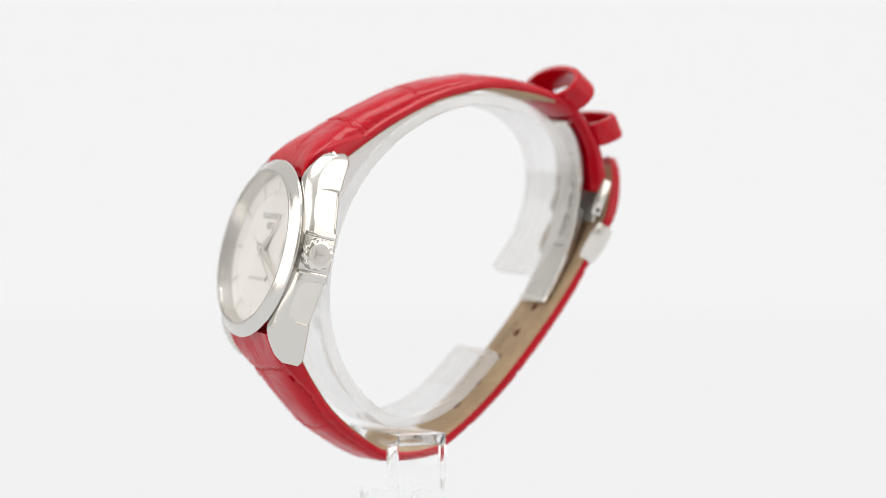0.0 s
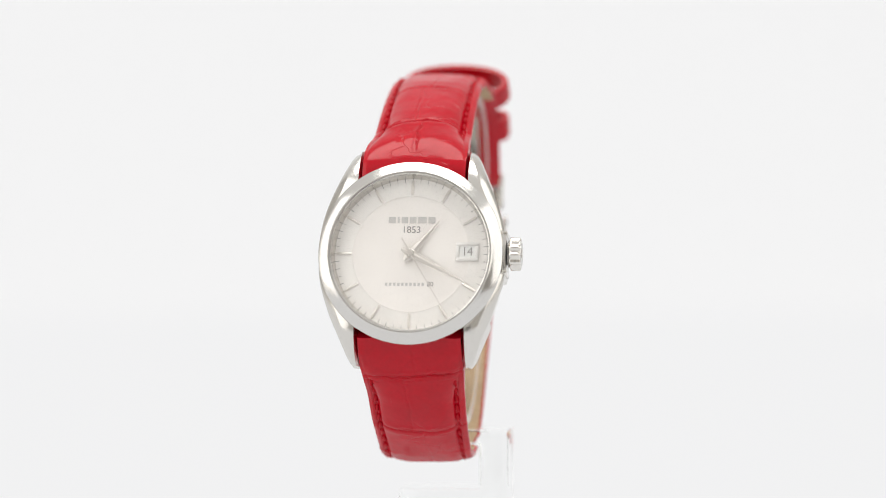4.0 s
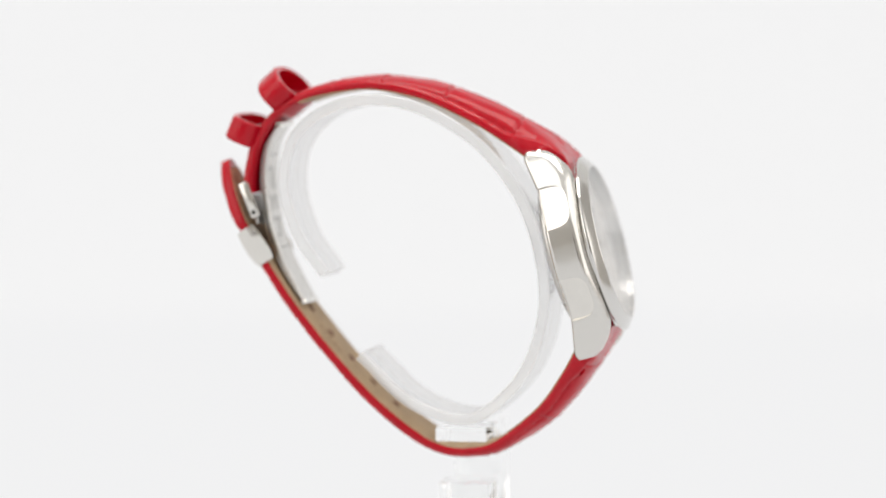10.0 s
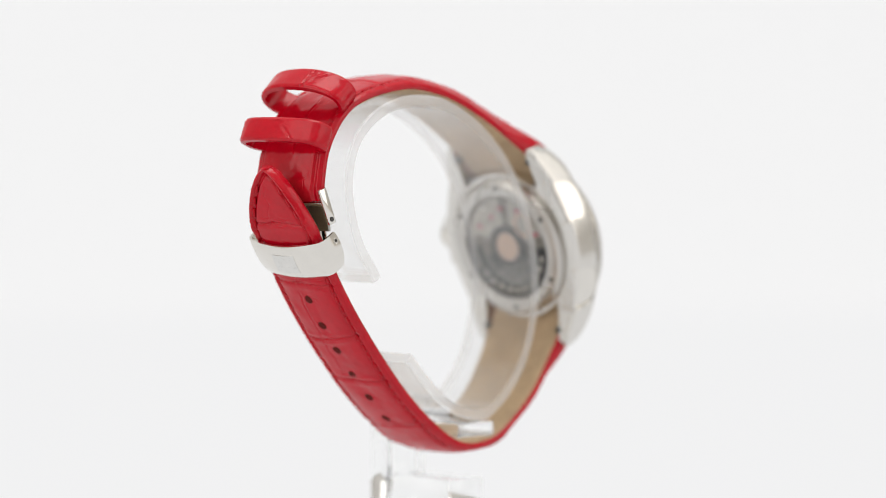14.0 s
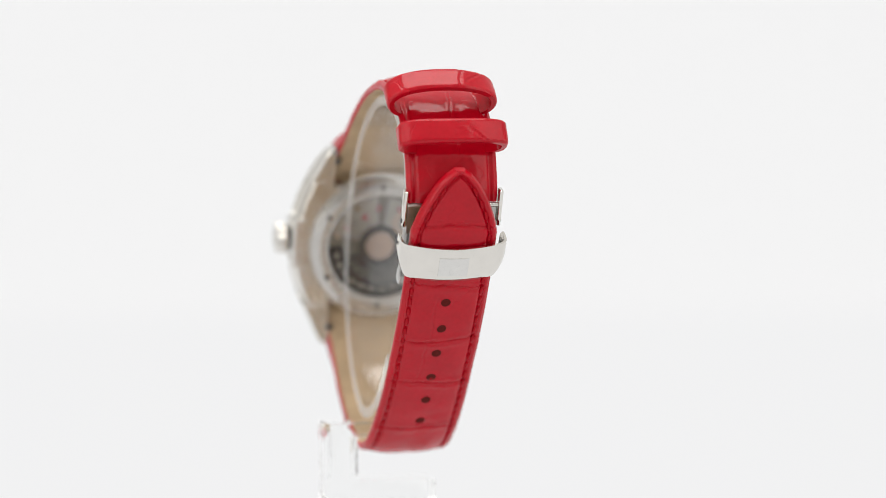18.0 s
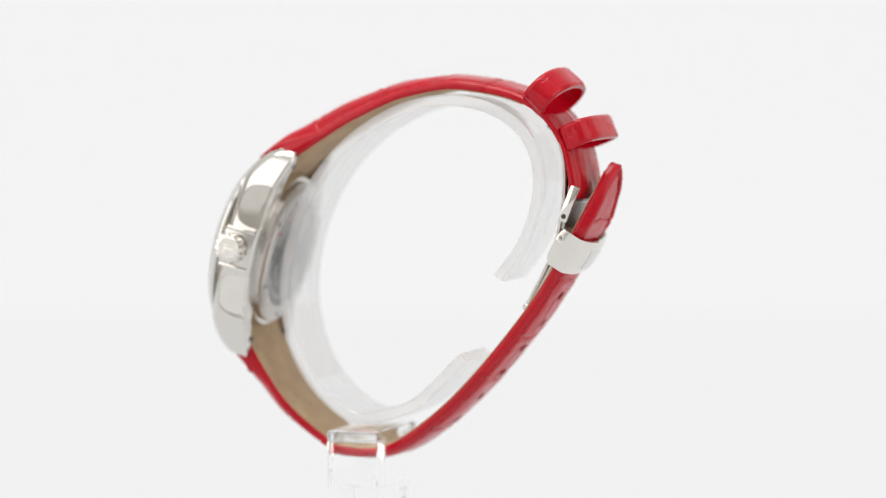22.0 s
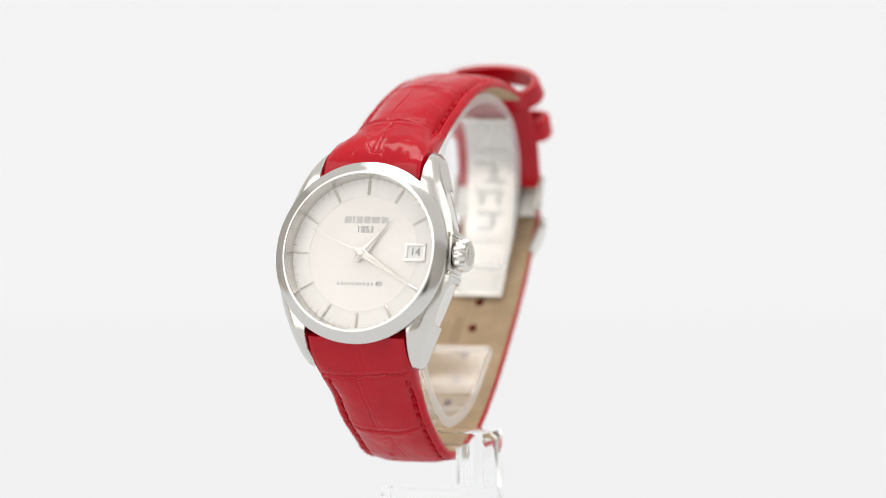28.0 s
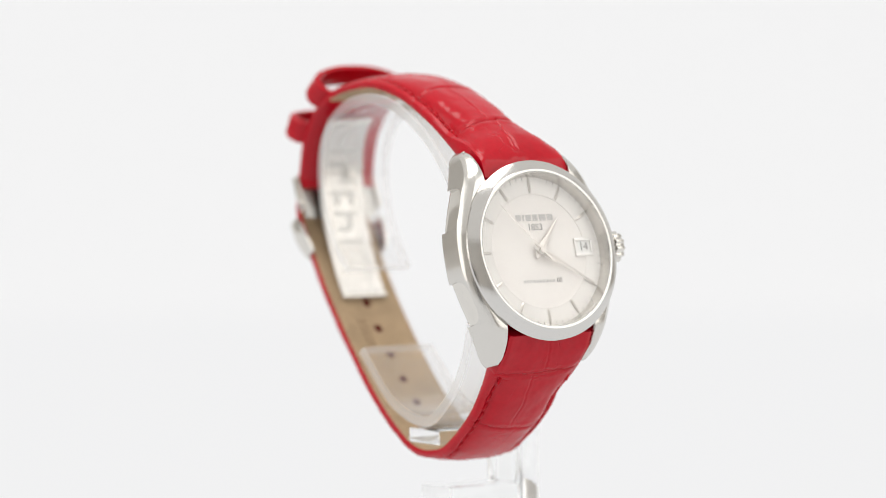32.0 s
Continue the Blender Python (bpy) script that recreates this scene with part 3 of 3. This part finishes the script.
class Strap:
    """One half of the strap: its line round the wrist, its width, and the height of its padded face."""

    def __init__(self, line, flip, half, creases, centre_creases, n, tip=False, holes=(), plain=1.4):
        self.path, self.s = glide(line, n)
        t = frames(self.path)
        self.tan = t
        self.nor = np.stack([-t[:, 1], t[:, 0]], 1) * flip
        self.len = self.s[-1]
        self.half, self.tip, self.flip = half, tip, flip
        self.creases = [(self.near(y, z), a, b) for y, z, a, b in creases]
        self.centre = [(self.near(*p), self.near(*q), x) for p, q, x in centre_creases]
        self.holes = [self.near(y, z) for y, z in holes]

        self.lut = (self.s, self.path[:, 2])
        self.plain = plain

    def near(self, y, z):
        return self.s[np.argmin(np.hypot(self.path[:, 0] - y, self.path[:, 1] - z))]

    def width(self, s):
        w = lerp(s, self.half)
        if self.tip:
            left = self.len - s
            if left < 1.15:
                w *= max(0.03, 1 - (1 - left / 1.15) ** 2.0) ** 0.5 * (0.68 + 0.32 * min(1, left / 1.15))
        return w

    def slope(self, s):
        if not self.tip or self.len - s > 1.4:
            return 0.0
        return (self.width(min(s + 0.02, self.len)) - self.width(s - 0.02)) / 0.04

    def relief(self, s, x, w):
        q = x / w
        thick = float(np.interp(s, *self.lut))
        near_lug = min(1.0, max(0.0, (self.plain - s) / 1.1))
        edge = (0.165 if thick > 0.25 else thick * 0.72) * (1 - near_lug) + thick * 0.92 * near_lug
        pad = max(0.0, 1 - abs(q / (0.79 + 0.20 * near_lug)) ** (3.2 + 0.3 * near_lug)) ** 0.75
        h = edge + (thick - edge) * pad
        h -= 0.05 * (1 - 0.6 * near_lug) * max(0.0, abs(q) - 0.92) / 0.08
        h += 0.05 * near_lug * abs(q) ** 4
        rim = (w - abs(x)) / math.hypot(1, self.slope(s))
        if abs(q) < 1:
            h -= 0.026 * (1 - near_lug) ** 2 * math.exp(-((rim - 0.135) / 0.038) ** 2)
        if self.tip and self.len - s < 1.5:
            f = min(1.0, (1.5 - self.len + s) / 0.5)
            flat = thick * 0.93 + 0.025 * math.exp(-((rim - 0.055) / 0.05) ** 2) - 0.05 * math.exp(-((rim - 0.145) / 0.035) ** 2) - 0.08 * max(0.0, 1 - rim / 0.05) ** 2
            h += (flat - h) * f
        for s0, wob, ph in self.creases:
            if abs(s - s0) > 0.5:
                continue
            d = s - s0 - wob * (math.sin(1.3 * q + ph) + 0.5 * noise.noise((q * 2.1, ph * 5, 0.3)) + 0.3 * noise.noise((q * 7, ph * 9, 1.7)) + 0.2 * noise.noise((q * 19, ph * 4, 2.7)))
            deep = 0.6 + 0.5 * noise.noise((q * 3, ph * 3, 4.1))
            for away, seed in ((0.055, 1.0), (-0.06, 2.0), (0.11, 3.0)):
                side_crack = max(0.0, noise.noise((q * 2.6, ph * 2 + seed, s0)) + 0.1)
                e = d - away - 0.035 * noise.noise((q * 5, seed * 4, s0 * 3)) - 0.012 * noise.noise((q * 21, seed, s0))
                h -= 0.024 * side_crack * math.exp(-(e / 0.013) ** 2)
            h -= deep * (1 - 0.5 * abs(q) ** 6) * 0.044 * math.exp(-(d / 0.020) ** 2) - 0.009 * (1 - abs(q) ** 3) * math.exp(-((abs(d) - 0.09) / 0.055) ** 2)
        for s0, s1, x0 in self.centre:
            if s0 < s < s1:
                f = min(1, (s - s0) / 0.1, (s1 - s) / 0.1)
                d = x - x0 - 0.07 * noise.noise((s * 1.6, x0 * 7, 2.2)) - 0.03 * noise.noise((s * 6, x0 * 5, 5.2)) - 0.008 * noise.noise((s * 19, x0 * 3, 7.2))
                h -= f * (1.1 if self.flip > 0 and s < 1.3 else 0.7 if self.flip > 0 else 0.4) * (0.020 * math.exp(-(d / 0.014) ** 2) - 0.008 * math.exp(-((abs(d) - 0.04) / 0.025) ** 2))
        return h + 0.015 * noise.noise((s * 1.9, x * 2.3, self.flip)) + 0.0045 * noise.noise((s * 6, x * 7, self.flip))

    def spot(self, s, x, lift):
        """A place on the strap: along, across, and above the lining's plane."""
        y = np.interp(s, self.s, self.path[:, 0])
        x += (AXIS_X - STRAP_X) * max(0.0, 1 - s / 5)
        z = np.interp(s, self.s, self.path[:, 1])
        k = np.interp(s, self.s, self.path[:, 2])
        ny, nz = (np.interp(s, self.s, self.nor[:, j]) for j in (0, 1))
        d = lift - k / 2
        return Vector(((STRAP_X + x) * U, (y + ny * d) * U, wz(z + nz * d)))

    def body(self, m=120):
        rings = []
        for s in self.s:
            w = self.width(s)
            ring = []
            for j in range(m + 1):
                q = -1 + 2 * j / m
                q = math.copysign(abs(q) ** 0.9, q)
                ring.append(self.spot(s, q * w, max(0.07, self.relief(s, q * w, w))))
            ring.append(self.spot(s, w * 1.006, 0.05))
            ring.append(self.spot(s, w * 0.985, 0.012))
            ring.append(self.spot(s, -w * 0.985, 0.012))
            ring.append(self.spot(s, -w * 1.006, 0.05))
            rings.append(ring)
        return loft(rings)

    def lining(self, end):
        rings = []
        for s in self.s[::4]:
            if s > end:
                break
            w = self.width(s) - 0.03
            rings.append([self.spot(s, x, d) for x, d in ((-w, 0.02), (w, 0.02), (w, -0.006), (w - 0.02, -0.014), (0.02 - w, -0.014), (-w, -0.006))])
        return loft(rings)

    def seat(self, s, x, lift=0.0, yaw=0.0):
        """The pose of a small piece lying on the face, its x along the strap."""
        w = self.width(s)
        p = self.spot(s, x, self.relief(s, x, w) + lift)
        a, b = self.spot(s - 0.01, x, 0), self.spot(s + 0.01, x, 0)
        tx = (b - a).normalized()
        up = (self.spot(s, x, 1) - self.spot(s, x, 0)).normalized()
        side = up.cross(tx).normalized()
        return Matrix.Translation(p) @ Matrix((tx, side, up)).transposed().to_4x4() @ Matrix.Rotation(yaw, 4, "Z")


upper = Strap(UPPER, 1, [(0, 0.885), (0.55, 0.885), (1.2, 0.84), (3.2, 0.80), (9, 0.785)],
              [(-1.70, 0.02, 0.08, 0.3), (-0.55, 0.67, 0.06, 1.2), (0.55, 0.86, 0.07, 2.4), (1.5, 0.8, 0.05, 0.8)],
              [((-2.4, -0.4), (-1.70, 0.02), 0.0), ((-1.70, 0.02), (-0.55, 0.67), -0.12), ((-0.55, 0.67), (0.55, 0.86), 0.05), ((0.55, 0.86), (1.5, 0.8), -0.05), ((2.0, 0.6), (3.0, -0.35), -0.12)], 640)
lower = Strap(LOWER, -1, [(0, 0.885), (0.6, 0.885), (1.2, 0.84), (3.0, 0.785), (6, 0.75), (12, 0.75)],
              [(-2.98, -3.95, 0.07, 2.8), (-2.24, -4.95, 0.05, 1.0), (-1.2, -5.56, 0.05, 0.2), (0.4, -5.1, 0.05, 2.2), (1.33, -4.24, 0.03, 0.4), (1.98, -3.45, 0.05, 3.4), (2.68, -2.5, 0.06, 0.3), (3.24, -1.5, 0.05, 1.4)],
              [((-3.2, -3.4), (-2.98, -3.95), 0.05), ((-2.98, -3.95), (-2.24, -4.95), -0.1), ((-2.24, -4.95), (-1.2, -5.56), 0.08), ((1.98, -3.45), (2.6, -2.6), 0.16), ((1.33, -4.24), (1.98, -3.45), 0.2)], 1000, True,
              [(2.647, -2.864), (2.32, -3.342), (1.954, -3.787), (1.567, -4.241), (1.138, -4.645), (0.73, -5.064)])

up_ob = part("upper_strap", upper.body(), RED, watch, "red glossy crocodile-embossed strap half", sharp=1.3)
low_ob = part("lower_strap", lower.body(), RED, watch, "red glossy crocodile-embossed strap half with punched holes", sharp=1.3)
part("lining", upper.lining(upper.near(2.2, 0.6)), LINING, up_ob, "tan leather lining")
part("lining", lower.lining(lower.len - 0.12), LINING, low_ob, "tan leather lining")


def stitch_mesh():
    rings = []
    for x, r in ((-0.085, 0.009), (-0.074, 0.020), (-0.042, 0.029), (0.042, 0.029), (0.074, 0.020), (0.085, 0.009)):
        rings.append([(x * U, r * math.cos(a) * U, (r * math.sin(a) * 0.8 - (0.03 if abs(x) > 0.08 else 0)) * U) for a in (2 * math.pi * k / 8 for k in range(8))])
    bm = loft(rings)
    for f in bm.faces:
        f.smooth = True
    me = bpy.data.meshes.new("stitch")
    bm.to_mesh(me)
    bm.free()
    me.materials.append(THREAD)
    return me


STITCH = stitch_mesh()


def seam(strap, ob, s0, s1, inset):
    n = int((s1 - s0) / 0.215)
    for k in range(n):
        s = s0 + (s1 - s0) * (k + 0.5) / n
        w = strap.width(s)
        slope = strap.slope(s)
        inward = inset * math.hypot(1, slope)
        if w < inward + 0.02:
            continue
        for side in (-1, 1):
            part("stitch", STITCH, THREAD, ob, m=strap.seat(s, side * (w - inward), 0.014 + (0.022 if slope else 0.0), side * (math.atan(slope) + 0.10)))


seam(upper, up_ob, upper.near(-1.72, 0.0), upper.near(2.15, 0.62), 0.135)
seam(lower, low_ob, lower.near(-2.93, -4.05), lower.len - 0.28, 0.135)
# Solid plugs whose dark colour paints the shade inside the punched holes.
for s in lower.holes:
    m = lower.seat(s, 0.3)
    m.translation = lower.spot(s, 0, -0.018)
    top = lower.relief(s, 0, lower.width(s)) + 0.018
    part("hole_plug", lathe([(0.0, 0.0), (0.080 * U, 0.0), (0.084 * U, (top + 0.003) * U), (0.074 * U, (top + 0.005) * U), (0.0, (top + 0.001) * U)], 24), HOLE_SHADE, low_ob, m=m)


# ---- keepers ----
def keeper(cy, cz, ty, tz, wide, high, half, x, cut, crack):
    """A band of leather round the strap: its middle, its direction along the strap, and its size."""
    ny, nz = -tz, ty
    if ny * cy + nz * cz < 0:
        ny, nz = -ny, -nz
    rings = []
    sec = [(-0.5, -0.5), (0.5, -0.5), (0.5, 0.2), (0.44, 0.42)] + [(0.38 - 0.0585 * k, 0.5) for k in range(14)] + [(-0.44, 0.42), (-0.5, 0.2)]
    n = 200
    for k in range(n):
        a = 2 * math.pi * k / n
        c, s = math.cos(a), math.sin(a)
        e = 2 / cut
        ex, en = math.copysign(abs(c) ** e, c), math.copysign(abs(s) ** e, s)
        ring = []
        for u, d in sec:
            thick = d * 0.11
            if d > 0.4:
                for line, lean in crack:
                    q = ex * half - line - lean * u - 0.05 * noise.noise((u * 5, line * 9, 0.4)) - 0.02 * noise.noise((u * 17, line * 4, 1.4))
                    thick -= (0.014 + 0.014 * noise.noise((u * 3, line * 6, 3.1))) * math.exp(-(q / 0.014) ** 2) - 0.006 * math.exp(-((abs(q) - 0.06) / 0.04) ** 2)
                thick += 0.008 * noise.noise((ex * 2, u * 2, en * 2))
            px = ex * (half - 0.055 + thick)
            pn = en * (high / 2 - 0.055 + thick)
            ring.append(((x + px) * U, (cy + ty * u * wide + ny * pn) * U, wz(cz + tz * u * wide + nz * pn)))
        rings.append(ring)
    return loft(rings, closed=False)


part("keeper", keeper(2.535, 0.70, 0.74, -0.67, 0.46, 0.87, 0.965, 0.305, 2.15, ((-0.30, 0.05), (-0.48, 0.5))), RED, watch, "red leather strap loop")
part("keeper", keeper(3.14, 0.015, 0.38, -0.92, 0.43, 0.68, 0.95, 0.25, 3.1, ((-0.08, -0.1), (-0.28, -0.55))), RED, watch, "red leather strap loop")

# ---- folding clasp ----
CX = 0.22


def blade(points, half, thick, x):
    path, s = glide(points, 48)
    t = frames(path)
    b = thick * 0.25
    h = thick / 2
    sec = [(-half + b, -h), (half - b, -h), (half, -h + b), (half, h - b), (half - b, h), (-half + b, h), (-half, h - b), (-half, -h + b)]
    return loft([[((x + q) * U, (y + tz * d) * U, wz(z - ty * d)) for q, d in sec] for (y, z), (ty, tz) in zip(path, t)])


def px(x, y, z):
    return (x * U, y * U, wz(z))


BLADE_LINE = [(2.58, 0.10), (2.72, -0.16), (2.80, -0.55), (2.80, -1.03), (2.72, -1.60), (2.58, -2.08), (2.40, -2.48), (2.13, -2.98)]
BLADE = glide(BLADE_LINE, 48)[0]
clasp = part("clasp", blade(BLADE_LINE, 0.47, 0.055, CX - 0.03), SATIN, watch, "polished steel folding clasp")
part("blade", blade([(2.66, -0.02), (2.78, -0.20), (2.87, -0.56), (2.87, -1.03), (2.80, -1.45)], 0.40, 0.055, CX - 0.03), SATIN, clasp)
part("inner_blade", blade([(2.86, -1.40), (2.76, -1.80), (2.62, -2.16), (2.45, -2.50), (2.22, -2.90)], 0.44, 0.05, CX - 0.03), SATIN, clasp)
part("hinge", rod(px(CX - 0.52, 2.56, 0.14), px(CX + 0.46, 2.56, 0.14), 0.065 * U, 16), POLISHED, clasp)
part("hinge", rod(px(CX - 0.52, 2.11, -3.02), px(CX + 0.46, 2.11, -3.02), 0.055 * U, 16), POLISHED, clasp)
for side in (-1, 1):
    x = 0.225 + side * 0.83
    d = Vector((0, 3.12 - 2.90, -0.93 + 1.47)).normalized()
    turn = Matrix.Translation(px(x, 3.01, -1.19)) @ Matrix(((1, 0, 0), (0, d.z, d.y), (0, -d.y, d.z))).to_4x4()
    link = part("link", block(-0.035 * U, 0.035 * U, -0.085 * U, 0.085 * U, -0.33 * U, 0.33 * U, 0.025 * U, m=turn), POLISHED, clasp, "polished steel side link")
    part("pin", rod(px(x + side * 0.03, 2.925, -1.41), px(x + side * 0.042, 2.925, -1.41), 0.042 * U, 14), DARKSTEEL, clasp)
part("cross_bar", rod(px(-0.575, 3.055, -1.155), px(1.025, 3.055, -1.155), 0.04 * U), SATIN, clasp)
part("bracket", blade([(3.05, -1.12), (2.98, -1.28), (2.91, -1.47), (2.88, -1.62)], 0.785, 0.05, CX + 0.01), ENGRAVED, clasp, "steel bracket")


# the cover: a curved plate with cheeks, open towards the wrist
def cover():
    ty, tz = (2.80 - 3.10) / 0.79, (-2.20 + 1.72) / 0.79
    L = math.hypot(ty, tz)
    ty, tz = ty / L, tz / L
    ny, nz = -tz, ty
    if ny < 0:
        ny, nz = -ny, -nz
    cy, cz = 2.96, -2.00
    rings = []
    for u in [0.35 * k for k in (-0.90, -0.86, -0.75, -0.6, -0.45, -0.3, -0.15, 0.0, 0.15, 0.3, 0.45, 0.6, 0.75, 0.88, 0.97, 1.04, 1.08)]:
        ring = []
        bulge = 0.055 * (1 - (u / 0.38) ** 2)
        thin = 0.7 if u < -0.30 or u > 0.36 else 1.0
        cheek = [(0.925, -0.25), (0.93, -0.12), (0.925, 0.0), (0.91, 0.07), (0.875, 0.115)]
        front = [(0.84 * math.cos(math.pi * k / 20), 0.0) for k in range(21)]
        pts = cheek + [(q, 0.135 + (0.11 + bulge) * (1 - (q / 0.87) ** 2)) for q, _ in front] + [(-q, e) for q, e in reversed(cheek)]
        inner = [(p[0] * (1 - 0.06 * thin), -0.25 + (p[1] + 0.25) * (1 - 0.12 * thin)) for p in reversed(pts)]
        for ex, en in pts + inner:
            en *= 1 - 0.3 * (abs(u) / 0.38) ** 4
            lean = u + 0.06 * (1 - (ex / 0.93) ** 2)
            ex *= 1 - 0.09 * max(0.0, (u + 0.1) / 0.4) ** 2
            ring.append(px(CX + ex, cy + ty * lean + ny * en, cz + tz * lean + nz * en))
        rings.append(ring)
    return loft(rings)


cover_ob = part("clasp_cover", cover(), POLISHED, watch, "mirror-polished steel clasp cover")
for side in (-1, 1):
    part("screw", rod(px(CX + side * 0.915, 2.905, -1.775), px(CX + side * 0.935, 2.905, -1.775), 0.055 * U, 18), SATIN, cover_ob)
    part("screw_slot", rod(px(CX + side * 0.93, 2.905, -1.775), px(CX + side * 0.937, 2.905, -1.775), 0.03 * U, 12), DARKSTEEL, cover_ob)

# maker's emblem on the cover as a plain square, and plain pressed shapes inside the blade
def emblem():
    """A thin square that lies on the cover's curved face."""
    ty, tz, ny, nz = -0.53, -0.848, 0.848, -0.53
    rings = []
    for u in (-0.17, -0.11, -0.05, 0.01, 0.07, 0.13, 0.19):
        row = []
        for lift in (0.006, -0.03):
            line = []
            for k in range(9):
                q = -0.26 + 0.065 * k
                en = (0.135 + (0.11 + 0.055 * (1 - (u / 0.38) ** 2)) * (1 - (q / 0.87) ** 2)) * (1 - 0.3 * (abs(u) / 0.38) ** 4) + lift
                lean = u + 0.06 * (1 - (q / 0.93) ** 2)
                line.append(px(CX + 0.02 + q, 2.96 + ty * lean + ny * en, -2.00 + tz * lean + nz * en))
            row += line if lift > 0 else list(reversed(line))
        rings.append(row)
    return loft(rings)


part("emblem", emblem(), EMBLEM, cover_ob, "plain satin square emblem")
for z0, z1, x0, half in ((-0.40, -0.44, 0.0, 0.30), (-0.62, -0.70, -0.10, 0.20), (-0.70, -0.94, 0.06, 0.09), (-0.94, -1.02, 0.10, 0.20), (-1.14, -1.22, 0.0, 0.28), (-1.22, -1.40, 0.16, 0.06), (-1.22, -1.40, -0.16, 0.06),
                         (-1.52, -1.60, 0.0, 0.26), (-1.60, -1.80, 0.08, 0.07), (-1.80, -1.88, -0.06, 0.16), (-2.04, -2.08, 0.0, 0.30)):
    y0, y1 = (float(np.interp(-z, -BLADE[:, 1], BLADE[:, 0])) - 0.027 for z in (z0, z1))
    part("pressed_mark", blade([(y0, z0), ((y0 + y1) / 2, (z0 + z1) / 2), (y1, z1)], half, 0.006, CX - 0.03 + x0), ENGRAVED, clasp)

# faded print on the lining as plain bars
for row in range(2):
    for k in range(5):
        s0 = lower.near(1.72, -4.06) + 0.13 * k
        x0 = -0.34 + 0.10 * row
        m = lower.seat(s0, x0)
        m.translation = lower.spot(s0, x0, -0.0155)
        part("bar", block(-0.04 * U, 0.04 * U, -0.022 * U, 0.022 * U, -0.002 * U, 0.002 * U, m=None), STAMP, low_ob, m=m)


# ---- what turns ----
PERIOD, FRONT = 25.018, 29.526
STUTTER = [(0, 0), (2.5, -0.008), (3.0, 0.044), (3.5, 0.012), (5.5, -0.026), (6.0, 0), (6.5, -0.03), (7.0, 0.006), (8.0, 0.018), (9.0, -0.006), (11.5, -0.012), (12.0, -0.022), (12.5, 0.018),
           (13.0, 0.02), (15.5, -0.02), (16.0, -0.003), (16.5, -0.022), (17.0, 0.003), (18.5, -0.014), (19.0, 0.011), (20.0, 0.032), (21.0, 0.005), (24.0, 0.008), (26.5, 0.0), (27.0, 0.015),
           (28.0, -0.040), (28.5, -0.055), (29.0, -0.048), (29.5, 0.040), (30.0, 0.038), (30.5, 0.002), (31.5, -0.004), (32.0, 0.024)]


def motions():
    times = [0.5 * k for k in range(65)]
    spin = [(t, 360 * (t + lerp(t, STUTTER) - FRONT) / PERIOD) for t in times]
    for ob in (watch, stand):
        z = ob.location.z
        walk(ob, [(t, pose(0, 0, z, 0, 0, a)) for t, a in spin])
    walk(second_hand, [(t, DIAL_AT @ Matrix.Rotation(-radians(302 + 6 * (t - 29.5)), 4, "Z")) for t in times])
    walk(minute_hand, [(t, DIAL_AT @ Matrix.Rotation(-radians(119.0 + 0.1 * (t - 16)), 4, "Z")) for t in (0.0, 16.0, 32.0)])


motions()
